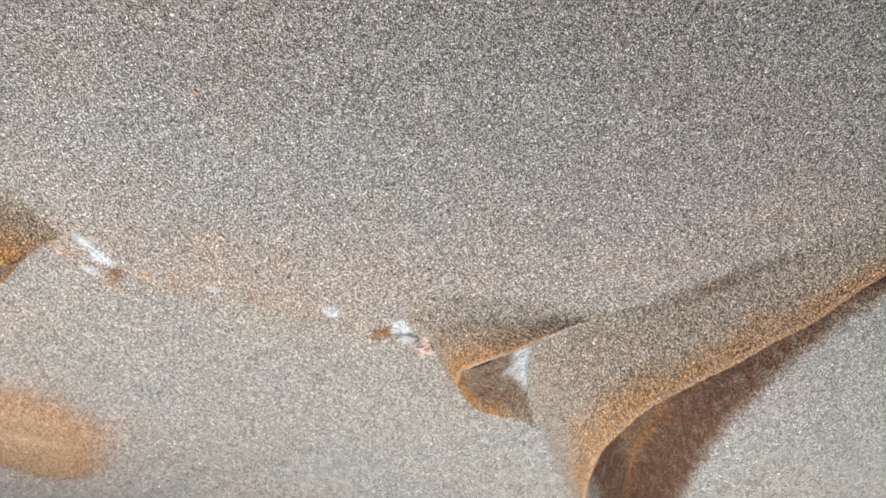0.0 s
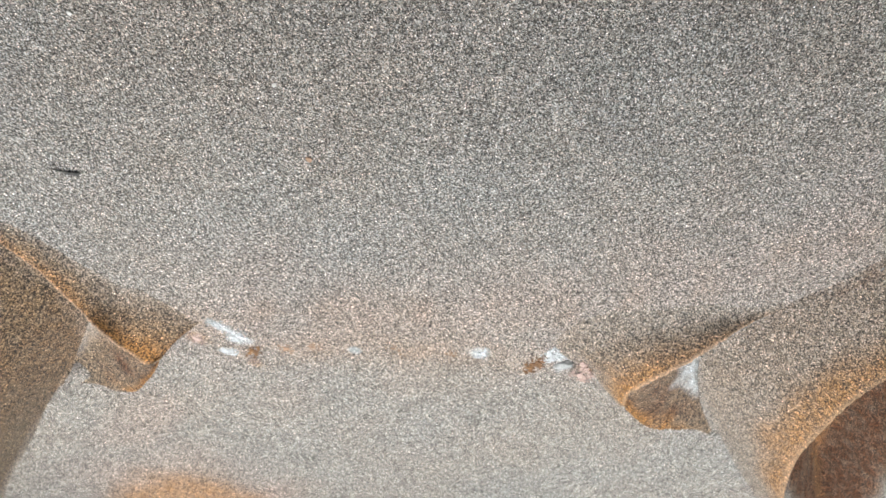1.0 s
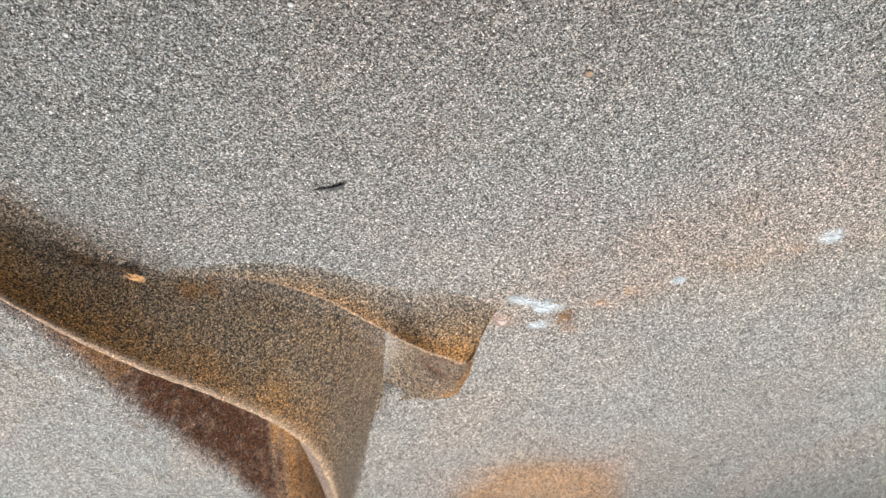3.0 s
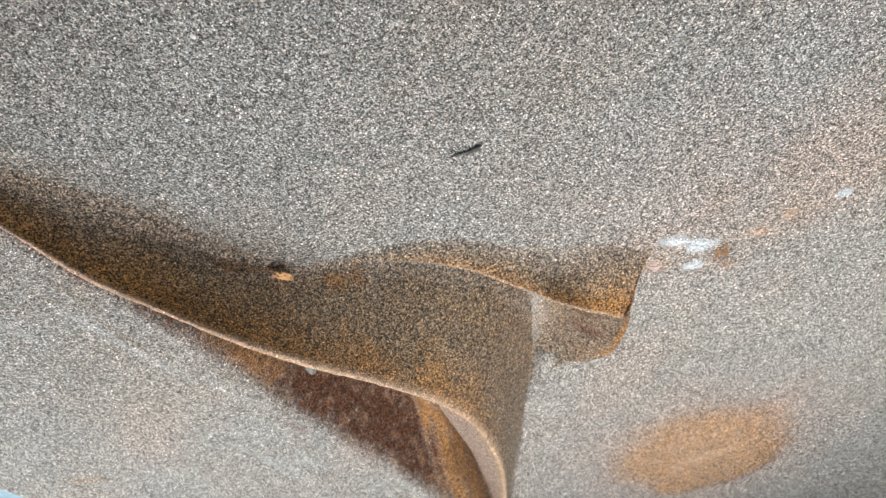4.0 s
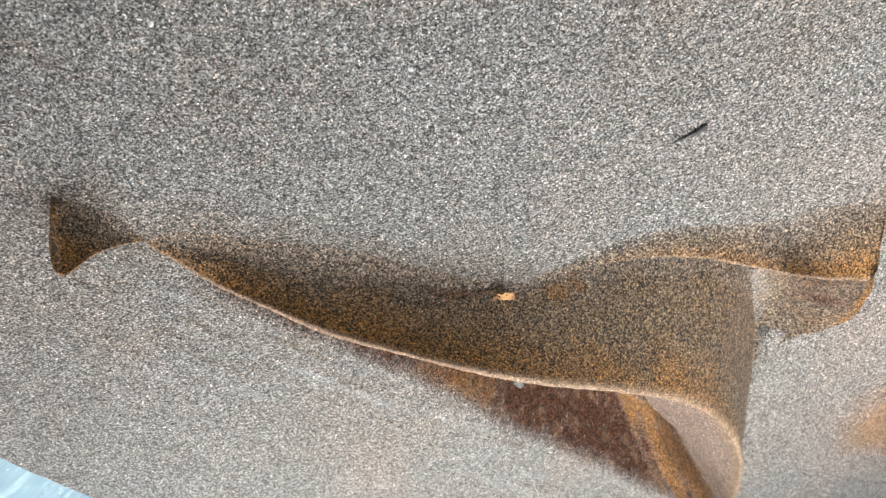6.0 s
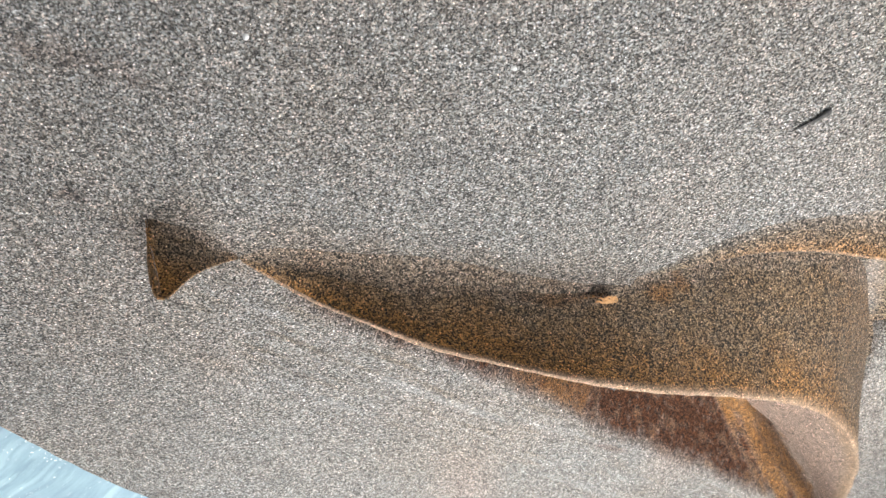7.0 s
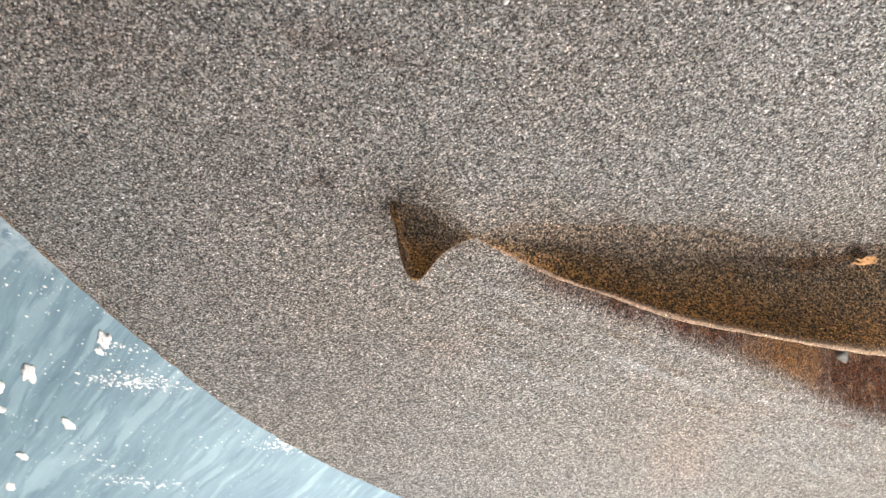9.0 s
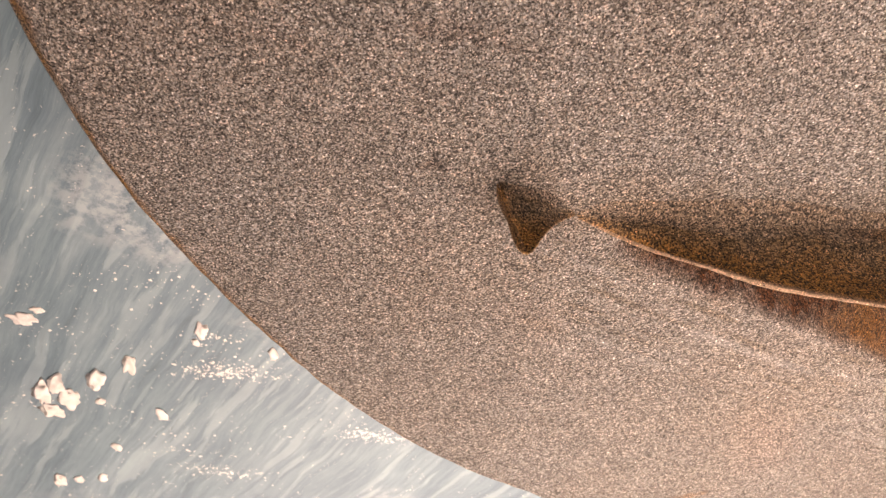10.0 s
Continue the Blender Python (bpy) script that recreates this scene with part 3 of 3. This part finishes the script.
def facet(name, rim, brow, parent, label, sag=0.06, seed=1, bloom=0.0, reach=0.34):
    """The hollow face under a flap, from its rim to the raised brow that ends it, with the drop behind the brow."""
    n, rows = 70, []
    r, b = smooth_path(rim, n), smooth_path(brow, n)
    away = (b - r) * (1, 1, 0)
    away /= np.linalg.norm(away, axis=1, keepdims=True)
    rows.append(r + (0, 0, 0.02) - 0.05 * away)
    ks = np.linspace(0, 1, 22)
    for k in ks:
        rows.append(r + (b - r) * k - (0, 0, 1) * (sag * np.sin(np.pi * k) * np.ones((n, 1))))
    for k in (0.3, 0.7, 1.0):
        rows.append(b + away * 0.03 * k - (0, 0, 0.02 * k))
    for k in np.linspace(0, 1, 6)[1:]:
        rows.append(b + away * (0.03 - 0.02 * k) - (0, 0, 0.02 + 0.55 * k))
    g = np.array(rows)
    k = np.r_[0, ks, np.ones(8)][:, None] * np.ones((1, n))
    u = np.linspace(0, 1, n)[None, :] * np.ones((len(rows), 1))
    g[..., 2] += 0.015 * ripple(g[..., 0] * 2, g[..., 1] * 2, 1.0, 60 + seed) * np.minimum(1, k * 3)
    wild = ripple(g[..., 0], g[..., 1], 0.5, 61 + seed)
    marks = {
        "rust": np.clip(0.95 * step(k * (0.45 + 0.75 * u) + 0.14 * wild, 0.6, 0.95), 0, 1),
        "pale": 0.25 * step(0.2 - u, -0.12, 0.1) * step(0.55 - k, 0, 0.3),
        "warm": 0.12 + 0 * u,
        "olive": 0.95 + 0 * u,
        "bloom": 0.8 * bloom * step(reach - np.hypot(u - 0.4 * reach, (k - 0.25) * 0.8 * reach / 0.34) + 0.3 * reach * wild, 0.0, 0.6 * reach),
        "brown": np.clip(0.42 + 0.3 * wild, 0, 1) * step(u, 0.12, 0.35) * (1 - 0.8 * step(k, 0.6, 0.9)),
    }
    return mesh_object(name, to_world(g.reshape(-1, 3)), grid_faces(len(rows), n), STONE, parent, label, {key: v.ravel() for key, v in marks.items()})


def stone():
    slab = tagged(new("stone"), "grey-beige sandstone slab with raised rust-stained ledges on the floor", "stone")
    stone_body(slab)
    # the last blot paints shade over the right part of the face
    ledge("ledge", LONG, slab, "long curling brown ledge with a pale rim", [0.2, 0.45, 0.5, 0.5, 0.4, 0.3, 0.1, 0.04, 0.04, 0.04, 0.08, 0.15, 0.2, 0.2, 0.2, 0.2], lit_rim=(0.5, 0.8, 1, 1, 1, 1, 1, 1, 0.9, 0.8, 0.7, 0.6, 0.5, 0.5, 0.5, 0.5), notch=((4.2, 1.4, 0.12), (2.0, 1.5, 0.03)), rust=(0.5, 0.75, 0.9, 0.9, 0.9, 0.85, 0.75, 0.7, 0.7, 0.6, 0.4, 0.2, 0.15, 0.15, 0.2, 0.2), blots=((6.1, 0.1, 0.5, 0.12, 0.75, 0.25), (4.7, 0.05, 0.7, 0.05, 0.6, 0.3), (2.6, 0.75, 1.1, 0.3, 0.95, 0.15), (4.0, 0.7, 0.5, 0.22, 0.8, 0.2), (8.2, 0.85, 0.5, 0.2, 0.7, 0.0), (10.2, 0.35, 2.2, 0.8, 0.0, 0.22)), dip=LONG_DIP, hang=[0.7] * 8 + [0.2, -0.5, -1.2, -1.6, -2.4, -3.0, -2.0, 0], spread=(-0.1, -0.1, -0.1, 0, 0.05, 0.15, 0.3, 0.45, 0.5, 0.55, 0.65, 0.6, 0.6, 0.6, 0.6, 0.6))
    ledge("ledge", FAR, slab, "curling grey-brown ledge with a golden rim", [0.15, 0.15, 0.15, 0.15, 0.1, 0.05, 0.06, 0.08, 0.1, 0.15, 0.2, 0.25, 0.3, 0.3], seed=2, thick=0.06, lit_rim=(0.4,), rust=(0.62,), spread=(0.42,), olive=0.2, blots=((9.6, 0.03, 1.6, 0.06, 0.0, 0.45), (5.4, 0.85, 1.2, 0.2, 0.6, 0.0)), hang=[0, 0, -0.3, -0.6, -0.8, -0.8, -0.7, -0.4, 0.1, 0.4, 0.6, 0.6, 0.6, 0.6])
    ledge("flap", FLAP, slab, "small rust-coloured flap", [0.1, 0.12, 0.15, 0.15, 0.2, 0.28, 0.3, 0.25, 0.15, 0.05, 0.03], low=-0.5, count=180, seed=3, thick=0.04, rust=(0, 0.2, 0.4, 0.5, 0.7, 0.85, 0.9, 0.9, 0.7, 0.5, 0.3), lit_rim=(0, 0.2, 0.4, 0.5, 0.8, 0.8, 0.8, 0.6, 0.4, 0.2, 0), spread=(0.15,), olive=0.75)
    ledge("flap", FAR_FLAP, slab, "small rust-coloured flap", [0.04, 0.08, 0.25, 0.6, 0.8, 0.8, 0.6, 0.4, 0.15], low=-0.4, count=140, seed=4, thick=0.05, rust=(0.6, 0.7, 0.75, 0.65, 0.6, 0.5, 0.4, 0.3, 0), spread=(0.15,), olive=0.45, lit_rim=(0.2, 0.3, 0.5, 0.8, 0.8, 0.8, 0.7, 0.5, 0.2))
    ledge("tooth", TOOTH, slab, "small triangular raised tooth", [0.03, 0.05, 0.08, 0.12, 0.16, 0.2, 0.2], low=-0.1, count=120, seed=5, thick=0.04, rust=(1, 1, 1, 0.9, 0.6, 0.4, 0.3), lit_rim=(0.1, 0.25, 0.25, 0.2, 0.3, 0.4, 0.5), olive=0.8, spread=(0.2,))
    ledge("tooth_side", TOOTH_SIDE, slab, "narrow orange side of the tooth", [0.03, 0.03, 0.03, 0.02], low=-0.1, count=60, seed=6, thick=0.02, rust=(1.0,), lit_rim=(0.2,), spread=(-0.6,), olive=0.3)
    facet("facet", [(1.25, -1.95, -0.38), (1.56, -1.72, -0.14), (1.76, -1.5, 0.12), (2.0, -1.44, 0.32), (2.14, -1.44, 0.39), (2.2, -1.3, 0.37)], [(1.45, -3.5, -0.08), (1.84, -2.84, 0.04), (2.14, -2.58, 0.15), (2.31, -2.3, 0.24), (2.29, -1.77, 0.34), (2.25, -1.45, 0.33)], slab, "small brown hollow face under the flap", bloom=0.28, reach=0.12)
    facet("facet", [(7.92, 3.25, -0.27), (7.72, 2.96, -0.07), (7.47, 2.72, 0.16), (7.27, 2.55, 0.36), (7.12, 2.36, 0.44)], [(9.86, 2.12, -0.1), (9.14, 2.1, 0.02), (8.62, 1.98, 0.15), (8.1, 1.88, 0.3), (7.5, 1.99, 0.34)], slab, "small brown hollow face with a whitish bloom", seed=2, bloom=1.0)
    return slab


slab = stone()


def lump(name, at, size, material, parent, label="", seed=0, detail=2):
    """A small uneven grain or nodule, set a third into the stone. at: x, y, z; size: half-lengths along x, y, z."""
    bm = bmesh.new()
    bmesh.ops.create_icosphere(bm, subdivisions=detail, radius=1)
    turn = Matrix.Rotation(seed * 1.7, 3, "Z")
    for v in bm.verts:
        n = 1 + 0.5 * noise.noise(v.co * 1.7 + Vector((seed * 3.1, seed, 0))) + 0.22 * noise.noise(v.co * 4.3 + Vector((0, seed * 2.3, seed)))
        p = turn @ Vector((v.co.x * size[0] * n * 0.8, v.co.y * size[1] * n * 0.8, v.co.z * size[2] * n * 0.6))
        v.co = Vector(to_world((at[0] + p.x, at[1] + p.y, at[2] + p.z)))
    for f in bm.faces:
        f.smooth = True
    return part(name, bm, material, parent, label)


def crust(name, centre, size, count, material, parent, label, seed):
    """A patch of small rounded mineral grains grown together, as one mesh."""
    rng = np.random.default_rng(seed)
    bm = bmesh.new()
    for _ in range(2 * count):
        a, r = rng.uniform(0, 2 * np.pi), rng.random() ** 0.6
        g = rng.uniform(0.3, 1.0) * (1.15 - 0.75 * r) * 0.36 * min(size)
        x, y = centre[0] + 1.15 * size[0] * r * math.cos(a), centre[1] + 1.5 * size[1] * r * math.sin(a)
        ground = centre[2] if centre[2] > 0.05 else float(stone_height(np.array([x]), np.array([y]))[0])
        at = (x, y, ground - 0.05 * g)
        made = bmesh.ops.create_icosphere(bm, subdivisions=2, radius=1)["verts"]
        off = Vector(rng.uniform(-50, 50, 3))
        wide, long = rng.uniform(0.9, 1.6), rng.uniform(0.8, 1.2)
        for v in made:
            p = v.co * (1 + 0.5 * noise.noise(v.co * 1.5 + off) + 0.25 * noise.noise(v.co * 4.0 + off))
            v.co = Vector(to_world((at[0] + p.x * g * wide, at[1] + p.y * g * long, at[2] + p.z * g * 0.38)))
    for f in bm.faces:
        f.smooth = True
    return part(name, bm, material, parent, label)


def nodules(slab):
    white = [((2.58, -0.61, -0.01), (0.16, 0.08)), ((2.87, -0.64, 0.0), (0.13, 0.11)), ((2.89, -1.02, 0.0), (0.06, 0.05)), ((3.0, -0.96, 0.01), (0.07, 0.06)),
             ((6.22, 1.88, 0.0), (0.13, 0.13)), ((6.36, 2.06, 0.02), (0.16, 0.09)), ((5.47, 1.26, 0.0), (0.1, 0.09)), ((4.19, 0.18, 0.0), (0.07, 0.05)), ((7.95, 5.62, 0.055), (0.07, 0.09))]
    for n, (at, size) in enumerate(white):
        crust("crust", at, size, 30, WHITE, slab, "bluish-white mineral crust", n + 1)
    for n, (at, size) in enumerate([((3.22, -0.76, 0.03), (0.09, 0.11)), ((6.19, 1.56, 0.03), (0.11, 0.16))]):
        crust("nub", at, size, 34, ORANGE, slab, "rust-brown iron nodule", n + 31)
    lump("grain", (1.96, 2.38, 0.0), (0.05, 0.04, 0.012), RUST_CRUST, slab, "rust-coloured grain", 61, 2)
    for n, (at, size, count) in enumerate([((-1.6, -1.1, 0.15), (0.1, 0.06), 60), ((-1.75, -1.05, 0.1), (0.16, 0.03), 30), ((-2.15, -0.98, 0.06), (0.1, 0.02), 12), ((5.2, 1.0, 0.0), (0.1, 0.06), 12), ((3.78, -0.12, 0.0), (0.12, 0.07), 14), ((3.5, -0.42, 0.0), (0.12, 0.08), 14), ((4.6, 0.55, 0.0), (0.2, 0.06), 12)]):
        crust("crust", at, size, count, ORANGE_CRUST if at[0] < 0 else RUST_CRUST, slab, "crumbly orange iron crust", n + 41)
    for n, (at, size, count) in enumerate([((6.74, 1.92, 0.1), (0.16, 0.12), 26), ((6.6, 2.08, 0.12), (0.1, 0.1), 16), ((3.32, -0.93, 0.0), (0.06, 0.06), 12), ((2.5, -1.03, 0.0), (0.12, 0.08), 18)]):
        crust("crust", at, size, count, PINK, slab, "pinkish grains in the seam", n + 51)
    lump("pebble", (-1.42, -3.95, -0.6), (0.42, 0.22, 0.16), DULL_GREY, slab, "grey stone wedged in the hollow", 58, 3)
    lump("pebble", (6.46, 1.84, 0.02), (0.09, 0.17, 0.1), PALE_GREY, slab, "small grey pebble in the seam", 57, 3)
    for n, (x, y) in enumerate([(-4.85, -0.55), (-5.6, 1.26), (5.4, -0.82), (-3.45, 0.28), (-1.9, 0.9), (-5.59, 1.19)]):
        lump("grain", (x, y, 0.0), (0.032, 0.024, 0.008), WOOD, slab, "dark mineral grain", n + 71, 1)
    for n, (x, y) in enumerate([(4.57, 3.51), (-2.24, 1.55), (-3.95, 2.19), (6.9, 4.9), (8.0, -0.2), (7.4, 0.9), (1.2, 2.9), (-0.6, 2.3), (4.53, 3.54)]):
        lump("grain", (x, y, 0.0), (0.035, 0.03, 0.012), CHIP, slab, "pale quartz grain", n + 91, 1)


nodules(slab)


def splinter():
    """A dark bent sliver, thick at one end."""
    line = smooth_path([(-0.06, 0.44, -0.005), (0.03, 0.475, -0.004), (0.12, 0.515, 0.0), (0.185, 0.56, 0.004), (0.215, 0.60, 0.004)], 20)
    width = np.interp(np.linspace(0, 1, 20), [0, 0.4, 0.8, 1], [0.004, 0.014, 0.03, 0.012])
    along = np.gradient(line, axis=0)
    along /= np.linalg.norm(along, axis=1, keepdims=True)
    side = np.cross(along, (0, 0, 1))
    rows = [line + side * (width * math.cos(a))[:, None] + np.array((0, 0, 1)) * (0.7 * width * math.sin(a))[:, None] for a in np.linspace(0, 2 * math.pi, 9)]
    ob = mesh_object("splinter", to_world(np.array(rows).reshape(-1, 3)), grid_faces(9, 20), WOOD)
    return tagged(ob, "thin dark bent wood splinter lying on the stone", "splinter")


splinter()


def flake(lobes, seed):
    """A crumb of plaster, one or more lumpy lobes grown together. lobes: x, y, half-width, half-length, height."""
    bm = bmesh.new()
    for k, (x, y, wide, long, high) in enumerate(lobes):
        made = bmesh.ops.create_icosphere(bm, subdivisions=3, radius=1)["verts"]
        turn = Matrix.Rotation(-0.5 + 0.25 * math.sin(7 * seed + k), 3, "Z")
        for v in made:
            q = v.co * 1.6 + Vector((3.7 * seed, 1.9 * k, seed))
            n = 0.8 * (1 + 0.7 * noise.noise(q) + 0.35 * noise.noise(q * 2.9) + 0.12 * noise.noise(q * 6.0))
            p = turn @ Vector((v.co.x * wide * n, v.co.y * long * n, 0))
            v.co = Vector(((x + p.x) * U, (y + p.y) * U, max(0.0, (0.25 + 0.75 * v.co.z) * 0.4 * high * n) * U))
    for f in bm.faces:
        f.smooth = True
    return tagged(part("plaster_flake", bm, CHIP), "lumpy off-white crumb of plaster on the painted floor", "flake", "plaster flakes on the floor")


FLAKES = [
    [(-12.66, -1.75, 0.14, 0.3, 0.12), (-12.36, -1.68, 0.13, 0.28, 0.16), (-12.42, -2.05, 0.16, 0.3, 0.1), (-12.85, -2.2, 0.2, 0.2, 0.06)],
    [(-11.79, -1.82, 0.15, 0.27, 0.16)], [(-12.07, -2.28, 0.08, 0.1, 0.06)], [(-11.15, -1.71, 0.1, 0.22, 0.13)],
    [(-9.84, -1.45, 0.09, 0.17, 0.12), (-10.06, -1.64, 0.05, 0.09, 0.06)], [(-9.24, -2.28, 0.08, 0.14, 0.12)], [(-11.48, -2.92, 0.09, 0.19, 0.12)],
    [(-12.64, -3.44, 0.08, 0.14, 0.1)], [(-14.1, -3.9, 0.12, 0.24, 0.14), (-13.82, -4.02, 0.09, 0.14, 0.08)], [(-13.45, -4.14, 0.08, 0.14, 0.1)],
    [(-11.78, -0.37, 0.2, 0.13, 0.05), (-11.5, -0.3, 0.1, 0.07, 0.03)],
]
for n, lobes in enumerate(FLAKES):
    flake(lobes, n + 5)


def crumbs():
    """Plaster dust and crumbs swept along the floor beside the stone."""
    rng = np.random.default_rng(77)
    verts, faces = [], []
    spots = [(-10.16, -2.43, 0.55, 80), (-9.0, -4.7, 0.5, 40), (-10.0, -1.9, 0.5, 60), (-10.9, -3.6, 0.9, 50), (-12.4, -2.2, 0.6, 60), (-9.8, -0.6, 0.6, 40), (-11.9, -0.4, 0.5, 40), (-12.2, -5.0, 1.2, 50), (-9.90, -2.43, 0.3, 200), (-10.25, -2.35, 0.2, 120), (-9.79, -1.64, 0.2, 60), (-8.52, -4.99, 0.35, 180), (-9.0, -4.7, 0.25, 120), (-11.56, -4.82, 0.4, 160), (-11.79, -3.92, 0.40, 50), (-9.85, -0.43, 0.50, 40)]
    for cx, cy, spread, count in spots:
        for _ in range(count):
            u, v = rng.normal(0, spread, 2) * (1.0, 0.3)
            x, y = cx + u * 0.8 - v * 0.6, cy - u * 0.6 - v * 0.8
            r = 0.006 + 0.026 * rng.random() ** 3
            base, k = len(verts), rng.uniform(0, 6)
            for a in range(4):
                verts.append(((x + r * math.cos(k + a * 1.57) * rng.uniform(0.6, 1.2)) * U, (y + r * math.sin(k + a * 1.57) * rng.uniform(0.6, 1.2)) * U, 0.0))
            verts.append((x * U, y * U, 0.35 * r * U))
            faces += [(base + a, base + (a + 1) % 4, base + 4) for a in range(4)]
    ob = mesh_object("crumbs", verts, faces, CHIP, smooth=False)
    return tagged(ob, "scattered pale plaster crumbs and dust on the floor", "crumbs", kind="stuff")


crumbs()
